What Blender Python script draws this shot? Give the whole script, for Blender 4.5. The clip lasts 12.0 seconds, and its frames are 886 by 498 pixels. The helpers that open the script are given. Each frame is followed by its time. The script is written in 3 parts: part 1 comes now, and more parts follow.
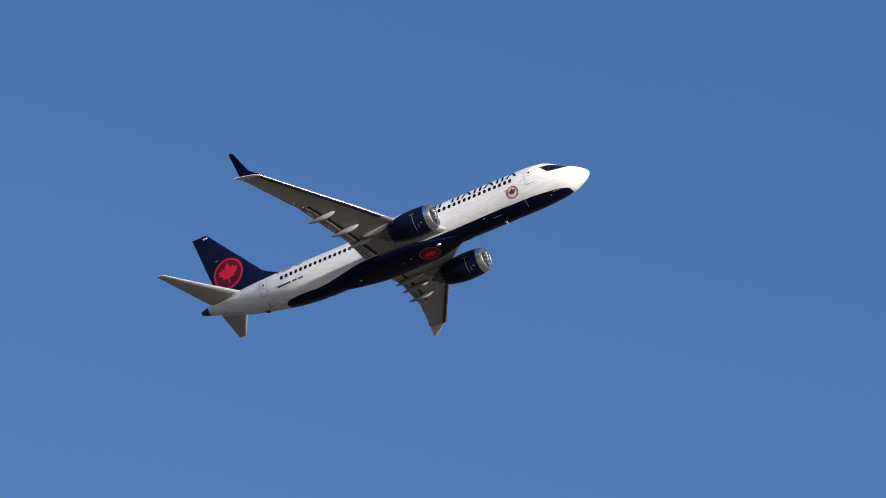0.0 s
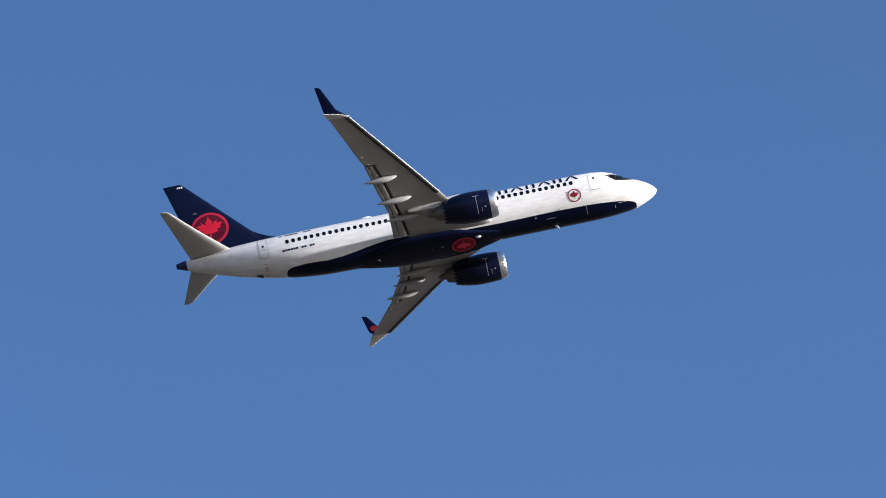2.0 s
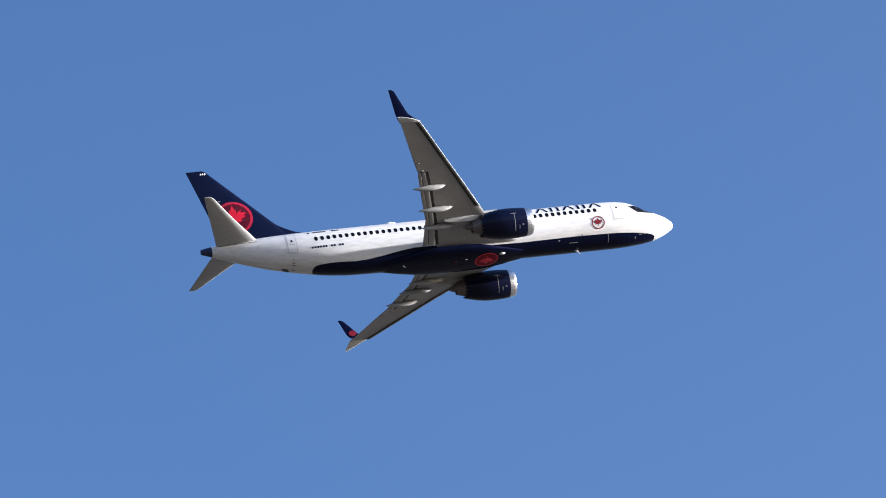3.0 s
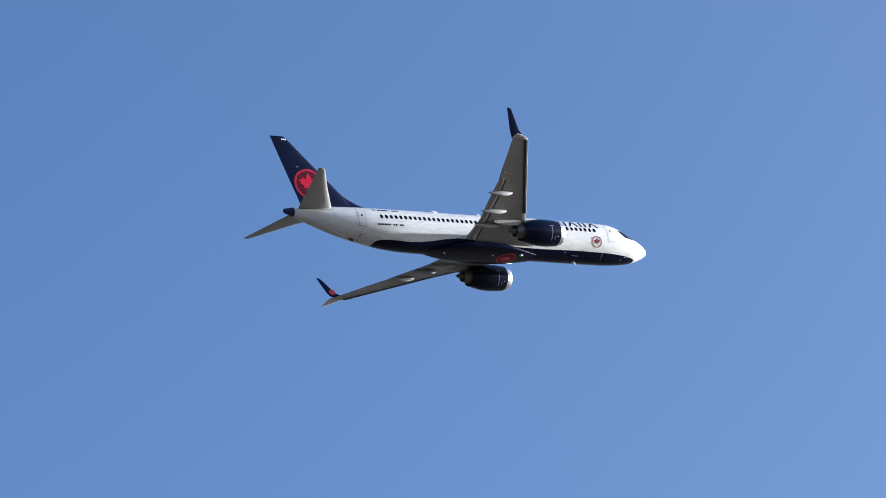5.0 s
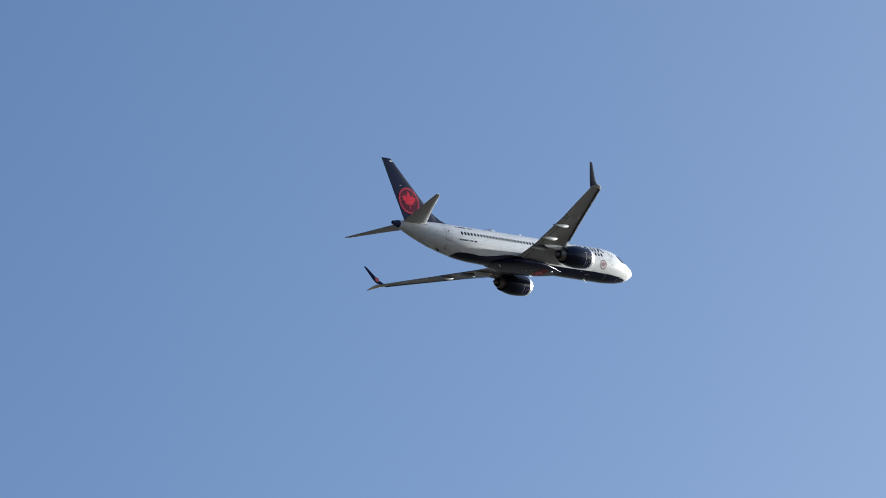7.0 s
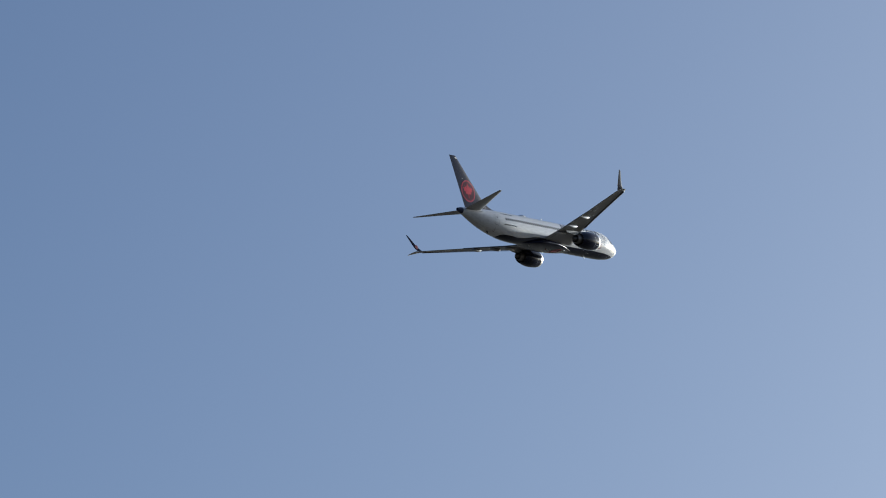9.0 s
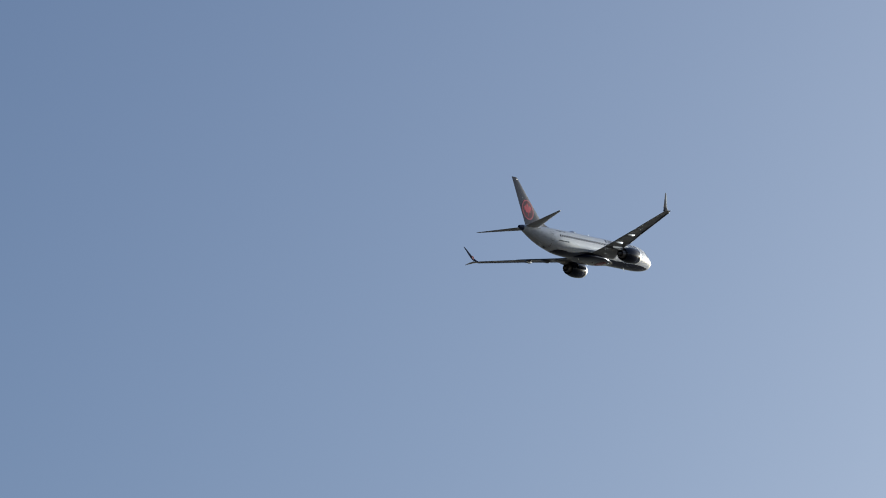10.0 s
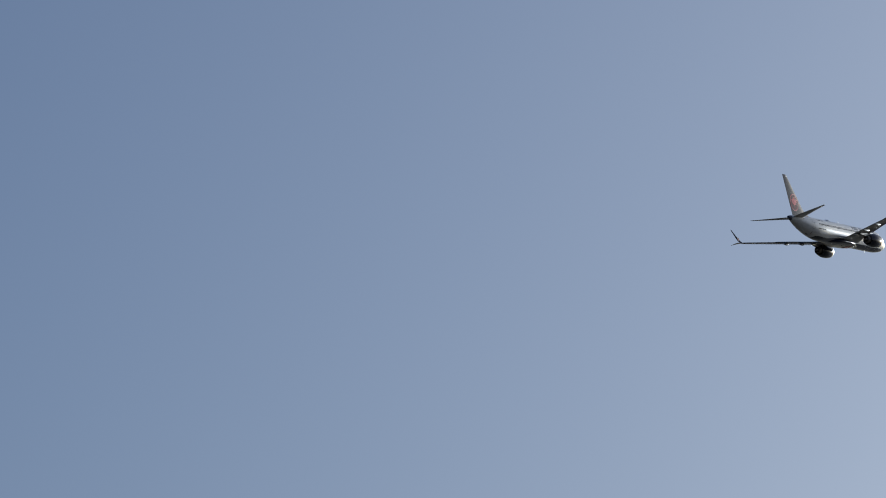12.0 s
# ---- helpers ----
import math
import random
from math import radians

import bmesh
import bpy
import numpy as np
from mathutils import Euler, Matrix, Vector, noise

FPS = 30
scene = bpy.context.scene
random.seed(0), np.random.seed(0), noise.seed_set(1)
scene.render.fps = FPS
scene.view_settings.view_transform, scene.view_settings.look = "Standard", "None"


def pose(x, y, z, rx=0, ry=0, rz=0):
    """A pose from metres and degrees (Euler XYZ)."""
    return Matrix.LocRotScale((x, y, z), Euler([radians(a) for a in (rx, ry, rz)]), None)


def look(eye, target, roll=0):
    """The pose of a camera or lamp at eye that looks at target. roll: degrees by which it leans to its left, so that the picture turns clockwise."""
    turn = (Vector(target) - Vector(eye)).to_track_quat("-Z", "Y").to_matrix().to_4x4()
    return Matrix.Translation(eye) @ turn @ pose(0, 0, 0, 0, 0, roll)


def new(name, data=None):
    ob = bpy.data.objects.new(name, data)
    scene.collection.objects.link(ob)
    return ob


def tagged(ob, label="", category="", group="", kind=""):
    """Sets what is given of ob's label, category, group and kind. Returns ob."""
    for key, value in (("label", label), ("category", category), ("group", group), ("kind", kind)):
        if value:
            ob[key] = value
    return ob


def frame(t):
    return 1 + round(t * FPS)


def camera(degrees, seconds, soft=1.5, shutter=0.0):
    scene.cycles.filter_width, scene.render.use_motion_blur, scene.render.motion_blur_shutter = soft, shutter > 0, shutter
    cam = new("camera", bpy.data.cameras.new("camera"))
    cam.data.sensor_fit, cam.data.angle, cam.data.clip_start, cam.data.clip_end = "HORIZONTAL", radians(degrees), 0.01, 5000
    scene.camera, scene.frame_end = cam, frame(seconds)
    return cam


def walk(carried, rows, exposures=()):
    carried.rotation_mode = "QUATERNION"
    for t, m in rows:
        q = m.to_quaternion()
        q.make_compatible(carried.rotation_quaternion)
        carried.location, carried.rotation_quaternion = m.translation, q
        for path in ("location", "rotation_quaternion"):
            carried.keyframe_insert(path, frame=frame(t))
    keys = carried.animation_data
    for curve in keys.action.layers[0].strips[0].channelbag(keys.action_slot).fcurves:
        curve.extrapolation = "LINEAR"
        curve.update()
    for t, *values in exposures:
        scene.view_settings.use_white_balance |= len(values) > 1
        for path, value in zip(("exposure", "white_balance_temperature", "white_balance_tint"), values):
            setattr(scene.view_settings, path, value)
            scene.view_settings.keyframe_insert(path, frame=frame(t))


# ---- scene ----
# ---- camera ----
cam = camera(10.8, 12.0, soft=1.0)
EYE = (0.0, 0.0, 1.6)
CAM = [
    (0.0, 113.305, 0.378, 28.019),
    (0.5, 114.929, 0.166, 22.763),
    (1.0, 116.360, -0.138, 16.982),
    (1.5, 117.519, -0.037, 11.002),
    (2.0, 118.433, -0.280, 4.632),
    (2.5, 119.016, -0.189, -1.753),
    (3.0, 119.204, 0.001, -8.001),
    (3.2, 119.141, -0.128, -10.574),
    (3.5, 118.962, -0.119, -14.330),
    (4.0, 118.447, -0.072, -20.233),
    (4.5, 117.735, 0.008, -25.654),
    (4.8, 117.249, 0.068, -28.674),
    (5.0, 116.950, 0.222, -30.566),
    (5.5, 116.270, -0.079, -35.219),
    (6.0, 115.485, -0.104, -39.173),
    (6.5, 114.565, 0.019, -42.579),
    (7.0, 113.606, 0.143, -45.693),
    (7.5, 112.738, 0.159, -48.509),
    (8.0, 111.938, 0.172, -51.020),
    (8.5, 111.222, 0.179, -53.242),
    (9.0, 110.599, 0.182, -55.183),
    (9.5, 110.149, 0.056, -56.717),
    (10.0, 109.737, 0.053, -58.052),
    (10.5, 109.339, 0.171, -59.210),
    (11.0, 108.897, 0.077, -60.082),
    (11.5, 108.412, 0.063, -60.212),
    (12.0, 107.904, -0.528, -59.990),
]
EXPOSURES = [(0.0, 1.01, 5560, 12), (1.0, 1.24, 5530, 12), (2.0, 1.41, 5490, 12), (2.5, 1.56, 5470, 12), (3.0, 1.66, 5440, 12),
             (5.0, 1.39, 5230, 8), (5.5, 1.27, 5220, 7), (7.0, 0.90, 5220, 4), (9.0, 0.24, 5120, 4), (9.5, 0.17, 5140, 4), (12.0, -0.18, 5150, 5)]
walk(cam, [(t, pose(*EYE, rx, ry, rz)) for t, rx, ry, rz in CAM],
     exposures=EXPOSURES)

# ---- world, sun ----
SUN_AZIMUTH, SUN_ELEVATION = -12.0, 14.0   # degrees from +x towards +y, above the horizon
world = bpy.data.worlds.new("sky")
scene.world = world
world.use_nodes = True
wn = world.node_tree.nodes
sky = wn.new("ShaderNodeTexSky")
sky.sky_type = "NISHITA"
sky.sun_disc = False
sky.sun_elevation = radians(SUN_ELEVATION)
sky.sun_rotation = radians(90 - SUN_AZIMUTH)
sky.altitude = 100
sky.air_density, sky.dust_density, sky.ozone_density = 0.7, 5.0, 1.5
wn["Background"].inputs["Strength"].default_value = 0.080
rich = wn.new("ShaderNodeHueSaturation")
rich.inputs["Saturation"].default_value = 1.19
world.node_tree.links.new(sky.outputs[0], rich.inputs["Color"])
world.node_tree.links.new(rich.outputs[0], wn["Background"].inputs["Color"])

sun_data = bpy.data.lights.new("sun", "SUN")
sun_data.energy, sun_data.angle, sun_data.color = 5.0, radians(0.53), (1.0, 0.90, 0.76)
sun = new("sun", sun_data)
az, el = radians(SUN_AZIMUTH), radians(SUN_ELEVATION)
to_sun = Vector((math.cos(el) * math.cos(az), math.cos(el) * math.sin(az), math.sin(el)))
sun.matrix_world = look(to_sun * 900 + Vector((300, 300, 0)), (300, 300, 0))


# ---- materials ----
def material(name, color, rough=0.4, metal=0.0, coat=0.0, dirt=0.12, dirt_color=(0.25, 0.22, 0.18), scale=0.35,
             streak=0.25, ior=1.5, rough_var=0.25):
    """A painted or bare metal skin with broad stains, fine grain and streaks drawn out along the airflow."""
    m = bpy.data.materials.new(name)
    m.use_nodes = True
    n, l = m.node_tree.nodes, m.node_tree.links
    b = n["Principled BSDF"]
    tex = n.new("ShaderNodeTexCoord")
    mp = n.new("ShaderNodeMapping")
    mp.inputs["Scale"].default_value = (streak, 1.0, 1.0)
    l.new(tex.outputs["Object"], mp.inputs["Vector"])
    broad = n.new("ShaderNodeTexNoise")
    broad.inputs["Scale"].default_value, broad.inputs["Detail"].default_value = scale, 6
    fine = n.new("ShaderNodeTexNoise")
    fine.inputs["Scale"].default_value, fine.inputs["Detail"].default_value = scale * 14, 3
    l.new(mp.outputs[0], broad.inputs["Vector"])
    l.new(mp.outputs[0], fine.inputs["Vector"])
    mul = n.new("ShaderNodeMath")
    mul.operation = "MULTIPLY"
    l.new(broad.outputs["Fac"], mul.inputs[0])
    l.new(fine.outputs["Fac"], mul.inputs[1])
    rng = n.new("ShaderNodeMapRange")
    rng.inputs["From Min"].default_value, rng.inputs["From Max"].default_value = 0.16, 0.42
    rng.inputs["To Min"].default_value, rng.inputs["To Max"].default_value = 0.0, dirt
    l.new(mul.outputs[0], rng.inputs["Value"])
    mix = n.new("ShaderNodeMix")
    mix.data_type = "RGBA"
    mix.inputs["A"].default_value, mix.inputs["B"].default_value = (*color, 1), (*dirt_color, 1)
    l.new(rng.outputs[0], mix.inputs["Factor"])
    l.new(mix.outputs["Result"], b.inputs["Base Color"])
    rr = n.new("ShaderNodeMapRange")
    rr.inputs["To Min"].default_value, rr.inputs["To Max"].default_value = rough, min(1.0, rough + rough_var)
    l.new(mul.outputs[0], rr.inputs["Value"])
    l.new(rr.outputs[0], b.inputs["Roughness"])
    b.inputs["Metallic"].default_value = metal
    b.inputs["IOR"].default_value = ior
    b.inputs["Coat Weight"].default_value = coat
    b.inputs["Coat Roughness"].default_value = 0.08
    return m


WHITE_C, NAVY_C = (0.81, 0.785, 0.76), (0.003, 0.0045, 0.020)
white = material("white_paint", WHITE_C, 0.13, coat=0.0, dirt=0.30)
navy = material("navy_paint", NAVY_C, 0.13, coat=0.0, dirt=0.05, dirt_color=(0.03, 0.03, 0.05), ior=1.42, rough_var=0.06)
navy.node_tree.nodes["Principled BSDF"].inputs["Specular IOR Level"].default_value = 0.33
belly_navy = material("belly_navy_paint", NAVY_C, 0.20, dirt=0.05, dirt_color=(0.03, 0.03, 0.05), ior=1.42, rough_var=0.06)
belly_navy.node_tree.nodes["Principled BSDF"].inputs["Specular IOR Level"].default_value = 0.15
navy_satin = material("navy_satin_paint", NAVY_C, 0.38, coat=0.0, dirt=0.05, dirt_color=(0.03, 0.03, 0.05), ior=1.25)
navy_satin.node_tree.nodes["Principled BSDF"].inputs["Specular IOR Level"].default_value = 0.05
grey = material("grey_wing_paint", (0.43, 0.42, 0.405), 0.42, dirt=0.3, dirt_color=(0.22, 0.20, 0.18), scale=0.6)
wing_grey = material("grey_underwing_paint", (0.36, 0.35, 0.345), 0.40, dirt=0.3, dirt_color=(0.20, 0.19, 0.18), scale=0.6)
light_grey = material("light_grey_paint", (0.66, 0.65, 0.63), 0.36, dirt=0.22)
silver = material("polished_metal", (0.90, 0.90, 0.91), 0.20, metal=1.0, dirt=0.15, dirt_color=(0.4, 0.4, 0.4))
slat_metal = material("slat_aluminium", (0.78, 0.78, 0.79), 0.34, metal=0.85, dirt=0.2, dirt_color=(0.4, 0.4, 0.4))
duct_grey = material("inlet_liner_grey", (0.075, 0.07, 0.066), 0.5, dirt=0.3)
nozzle_metal = material("heat_stained_metal", (0.20, 0.18, 0.165), 0.45, metal=0.9, dirt=0.4, dirt_color=(0.16, 0.12, 0.09))
# for dark parts, and for the shade coloured into slat and flap gaps
dark = material("dark_parts_and_gap_shade", (0.018, 0.018, 0.020), 0.6, dirt=0.2)
glass = material("dark_window_glass", (0.006, 0.007, 0.010), 0.10, dirt=0.0, ior=1.28)
glass.node_tree.nodes["Principled BSDF"].inputs["Specular IOR Level"].default_value = 0.3
red = material("red_paint", (0.52, 0.010, 0.030), 0.20, dirt=0.08, ior=1.42, rough_var=0.06)
ring_red = material("ring_red_paint", (0.36, 0.012, 0.036), 0.20, dirt=0.08, ior=1.42, rough_var=0.06)
emblem_wine = material("emblem_wine_paint", (0.075, 0.004, 0.012), 0.13, dirt=0.05, ior=1.42, rough_var=0.06)
for paint in (red, ring_red, emblem_wine):
    paint.node_tree.nodes["Principled BSDF"].inputs["Specular IOR Level"].default_value = 0.33
# the tail cone's navy, brightened in its colour for the sky light on it
skylit_navy = material("tail_cone_skylit_navy", (0.010, 0.018, 0.070), 0.3, dirt=0.1)
aerial_white = material("aerial_white_paint", (0.82, 0.81, 0.79), 0.30, metal=0.6, dirt=0.1)
dark_red = material("deep_red_paint", (0.15, 0.006, 0.020), 0.35, dirt=0.08)
dark_red.node_tree.nodes["Principled BSDF"].inputs["Specular IOR Level"].default_value = 0.08
crimson = material("deep_crimson_paint", (0.18, 0.006, 0.016), 0.30, dirt=0.08)
crimson.node_tree.nodes["Principled BSDF"].inputs["Specular IOR Level"].default_value = 0.2
belly_red = material("crimson_paint", (0.58, 0.010, 0.035), 0.3, dirt=0.08)
seam = material("seam_grey", (0.30, 0.30, 0.31), 0.5, dirt=0.2)
beacon_lens = material("red_beacon_lens", (0.16, 0.010, 0.010), 0.15, dirt=0.0)
beacon_lens.node_tree.nodes["Principled BSDF"].inputs["Emission Color"].default_value = (1.0, 0.06, 0.03, 1)
beacon_lens.node_tree.nodes["Principled BSDF"].inputs["Emission Strength"].default_value = 0.0
faint = material("faint_seam", (0.78, 0.76, 0.735), 0.45, dirt=0.2)
mark = material("stencil_white", (0.70, 0.70, 0.68), 0.45, dirt=0.2)


def masked(name, stops, x0, x1, z0, z1):
    """White paint above and navy below an edge whose height runs along the fuselage through the given (x, z)."""
    m = white.copy()
    m.name = name
    n, l = m.node_tree.nodes, m.node_tree.links
    tex = n.new("ShaderNodeTexCoord")
    sep = n.new("ShaderNodeSeparateXYZ")
    l.new(tex.outputs["Object"], sep.inputs[0])
    mx = n.new("ShaderNodeMapRange")
    mx.inputs["From Min"].default_value, mx.inputs["From Max"].default_value = x0, x1
    l.new(sep.outputs["X"], mx.inputs["Value"])
    ramp = n.new("ShaderNodeValToRGB")
    ramp.color_ramp.interpolation = "LINEAR"
    e = ramp.color_ramp.elements
    while len(e) > 1:
        e.remove(e[0])
    e[0].position = 1.0
    for x, z in stops:
        v = (z - z0) / (z1 - z0)
        el_ = e.new((x - x0) / (x1 - x0))
        el_.color = (v, v, v, 1)
    e[len(e) - 1].color = (v, v, v, 1)
    l.new(mx.outputs[0], ramp.inputs[0])
    mz = n.new("ShaderNodeMapRange")
    mz.inputs["From Min"].default_value, mz.inputs["From Max"].default_value = z0, z1
    l.new(sep.outputs["Z"], mz.inputs["Value"])
    less = n.new("ShaderNodeMath")
    less.operation = "LESS_THAN"
    l.new(mz.outputs[0], less.inputs[0])
    l.new(ramp.outputs["Color"], less.inputs[1])
    mix = n.new("ShaderNodeMix")
    mix.data_type = "RGBA"
    b = n["Principled BSDF"]
    old = b.inputs["Base Color"].links[0].from_socket
    l.new(less.outputs[0], mix.inputs["Factor"])
    l.new(old, mix.inputs["A"])
    mix.inputs["B"].default_value = (*NAVY_C, 1)
    l.new(mix.outputs["Result"], b.inputs["Base Color"])
    # slight waviness of the skin between frames and stringers
    wave_map = n.new("ShaderNodeMapping")
    wave_map.inputs["Scale"].default_value = (0.28, 2.0, 2.0)
    l.new(tex.outputs["Object"], wave_map.inputs["Vector"])
    wave = n.new("ShaderNodeTexNoise")
    wave.inputs["Scale"].default_value, wave.inputs["Detail"].default_value = 1.0, 4
    l.new(wave_map.outputs[0], wave.inputs["Vector"])
    bump = n.new("ShaderNodeBump")
    bump.inputs["Strength"].default_value, bump.inputs["Distance"].default_value = 0.45, 0.03
    l.new(wave.outputs["Fac"], bump.inputs["Height"])
    l.new(bump.outputs[0], b.inputs["Normal"])
    gloss = n.new("ShaderNodeMapRange")
    gloss.inputs["To Min"].default_value, gloss.inputs["To Max"].default_value = 0.45, 0.18
    l.new(less.outputs[0], gloss.inputs["Value"])
    l.new(gloss.outputs[0], b.inputs["Specular IOR Level"])
    return m


LIVERY = [(0.0, -2.9), (-1.55, -1.9), (-1.66, -1.65), (-1.9, -1.61), (-2.73, -1.56), (-3.8, -1.53), (-4.9, -1.50), (-6.2, -1.48),
          (-8.4, -1.46), (-13.0, -1.50), (-15.6, -1.47), (-17.0, -1.26), (-19.0, -1.14), (-22.0, -1.12), (-23.3, -1.25), (-24.6, -1.43), (-25.8, -1.54), (-27.0, -1.57), (-28.8, -1.45), (-29.9, -1.41), (-30.25, -1.42),
          (-30.45, -1.50), (-30.52, -2.9)]
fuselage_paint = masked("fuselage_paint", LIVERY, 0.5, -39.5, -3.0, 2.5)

ground_mat = bpy.data.materials.new("airfield_grass")
ground_mat.use_nodes = True
gn, gl = ground_mat.node_tree.nodes, ground_mat.node_tree.links
gtex = gn.new("ShaderNodeTexCoord")
gnoise = gn.new("ShaderNodeTexNoise")
gnoise.inputs["Scale"].default_value, gnoise.inputs["Detail"].default_value = 0.02, 8
gl.new(gtex.outputs["Object"], gnoise.inputs["Vector"])
gmix = gn.new("ShaderNodeMix")
gmix.data_type = "RGBA"
gmix.inputs["A"].default_value, gmix.inputs["B"].default_value = (0.032, 0.028, 0.021, 1), (0.056, 0.049, 0.039, 1)
gl.new(gnoise.outputs["Fac"], gmix.inputs["Factor"])
gl.new(gmix.outputs["Result"], gn["Principled BSDF"].inputs["Base Color"])
gn["Principled BSDF"].inputs["Roughness"].default_value = 0.95

# ---- ground ----
bm = bmesh.new()
bmesh.ops.create_circle(bm, cap_ends=True, segments=96, radius=30000)
me = bpy.data.meshes.new("ground")
bm.to_mesh(me)
bm.free()
me.materials.append(ground_mat)
ground = tagged(new("ground", me), "flat dry grass airfield ground reaching the horizon", "ground", kind="structure")


# ---- building helpers ----
def part(name, bm, mat, parent, label="", smooth=True, at=None):
    """One mesh object under a thing or under a part."""
    bmesh.ops.recalc_face_normals(bm, faces=bm.faces)
    data = bpy.data.meshes.new(name)
    bm.to_mesh(data)
    bm.free()
    for p in data.polygons:
        p.use_smooth = smooth
    data.materials.append(mat)
    if smooth:
        data.set_sharp_from_angle(angle=radians(38))
    ob = new(name, data)
    ob.parent = parent
    if at:
        ob.location = at
    return tagged(ob, label)


def again(ob, at=(0, 0, 0)):
    """Another piece on the same mesh."""
    o = new(ob.name.split(".")[0], ob.data)
    o.parent = ob.parent
    o.location = at
    return o


def loft(rings, closed=True, caps=True):
    bm = bmesh.new()
    vs = [[bm.verts.new(p) for p in r] for r in rings]
    n = len(rings[0])
    for a, b in zip(vs, vs[1:]):
        for i in range(n if closed else n - 1):
            j = (i + 1) % n
            bm.faces.new((a[i], a[j], b[j], b[i]))
    if caps:
        bm.faces.new(vs[0])
        bm.faces.new(vs[-1])
    return bm


def patch(fn, nu, nv, wrap=False):
    """A sheet of nu x nv cells over u, v in 0..1."""
    bm = bmesh.new()
    g = [[bm.verts.new(fn(i / nu, j / nv)) for j in range(nv + 1)] for i in range(nu + (0 if wrap else 1))]
    for i in range(nu):
        for j in range(nv):
            a, b = g[i], g[(i + 1) % len(g)]
            bm.faces.new((a[j], b[j], b[j + 1], a[j + 1]))
    return bm


def airfoil(le, te, y, zl, thick, blunt=0.0, flip=False, n=14):
    """A wing section in the plane of one y: its lower side close to zl, leading edge le, trailing edge te (x)."""
    c = le - te
    low, top = [], []
    for i in range(n + 1):
        u = 0.5 - 0.5 * math.cos(math.pi * i / n)
        h = 5 * thick * (0.2969 * math.sqrt(u) - 0.126 * u - 0.3516 * u * u + 0.2843 * u ** 3 - 0.1015 * u ** 4)
        camber = 0.35 * thick * 4 * u * (1 - u)
        x = le - u * c
        top.append((x, y, zl + camber * 0.6 + h * 1.15 + thick * 0.28 + blunt * u))
        low.append((x, y, zl + camber * 0.6 - h * 0.62 + thick * 0.28))
    return top + low[::-1][1:-1]


def lens(le, te, thick, n=10):
    """Half-thicknesses of a symmetric section: (x, h) from le to te."""
    out = []
    for i in range(n + 1):
        u = 0.5 - 0.5 * math.cos(math.pi * i / n)
        h = 5 * thick * (0.2969 * math.sqrt(u) - 0.126 * u - 0.3516 * u * u + 0.2843 * u ** 3 - 0.1036 * u ** 4)
        out.append((le - u * (le - te), h))
    return out


def spine(points, t):
    """Smooth (monotone cubic) interpolation through (t, value, value, ...) rows."""
    k = max(0, min(len(points) - 2, sum(1 for p in points if p[0] <= t) - 1))
    a, b = points[k], points[k + 1]
    h = b[0] - a[0]
    u = (t - a[0]) / h
    out = []
    for i in range(1, len(a)):
        d = (b[i] - a[i]) / h
        d0 = (a[i] - points[k - 1][i]) / (a[0] - points[k - 1][0]) if k > 0 else d
        d1 = (points[k + 2][i] - b[i]) / (points[k + 2][0] - b[0]) if k + 2 < len(points) else d
        m0 = 0 if d0 * d <= 0 else 2 * d0 * d / (d0 + d)
        m1 = 0 if d1 * d <= 0 else 2 * d1 * d / (d1 + d)
        out.append(a[i] * (2 * u ** 3 - 3 * u * u + 1) + h * m0 * (u ** 3 - 2 * u * u + u)
                   + b[i] * (3 * u * u - 2 * u ** 3) + h * m1 * (u ** 3 - u * u))
    return out


# ---- the airliner: x forward, y to port, z up, nose near x = 0 ----
airliner = new("airliner")
airliner.empty_display_size = 3
tagged(airliner, "white and navy twin-engine jet airliner climbing with gear up", "airliner")

# distance behind the datum, crown, keel, half width
PROFILE = [(-0.20, -0.60, -0.64, 0.03), (-0.12, -0.43, -0.81, 0.23), (0.10, -0.20, -1.01, 0.47), (0.5, 0.09, -1.24, 0.77),
           (1.0, 0.36, -1.46, 1.04), (1.6, 0.62, -1.67, 1.29), (2.05, 0.80, -1.76, 1.41), (2.6, 1.20, -1.85, 1.54),
           (3.2, 1.56, -1.91, 1.66), (4.0, 1.83, -1.97, 1.77), (5.0, 1.96, -2.0, 1.85), (6.2, 2.0, -2.0, 1.88),
           (24.0, 2.0, -2.0, 1.88), (27.0, 2.0, -1.94, 1.87), (29.0, 2.0, -1.76, 1.81), (31.0, 1.99, -1.40, 1.67),
           (32.5, 1.98, -1.07, 1.50), (34.2, 1.94, -0.62, 1.25), (36.0, 1.86, -0.03, 0.92), (37.3, 1.78, 0.46, 0.64),
           (38.3, 1.69, 0.83, 0.43), (39.15, 1.55, 1.14, 0.20)]


def hull(s):
    top, bot, hw = spine(PROFILE, s)
    return (top + bot) / 2, (top - bot) / 2, hw


def skin(s, phi, out=0.0, side=-1):
    """A point of the hull: phi runs up from the horizontal on the starboard (side -1) or port side."""
    zc, h, hw = hull(s)
    return Vector((-s, side * (hw + out) * math.cos(phi), zc + (h + out) * math.sin(phi)))


def angle_at(s, z):
    zc, h, _ = hull(s)
    return math.asin(max(-1, min(1, (z - zc) / h)))


def ring(s, n=64):
    return [skin(s, 2 * math.pi * i / n) for i in range(n)]


def decal(s, z, u, v, side=-1, out=0.012):
    """The hull point u metres forward of and v metres along the skin above (s, z)."""
    a = angle_at(s, z)
    _, h, _ = hull(s - u)
    return skin(s - u, a + v / h, out, side)


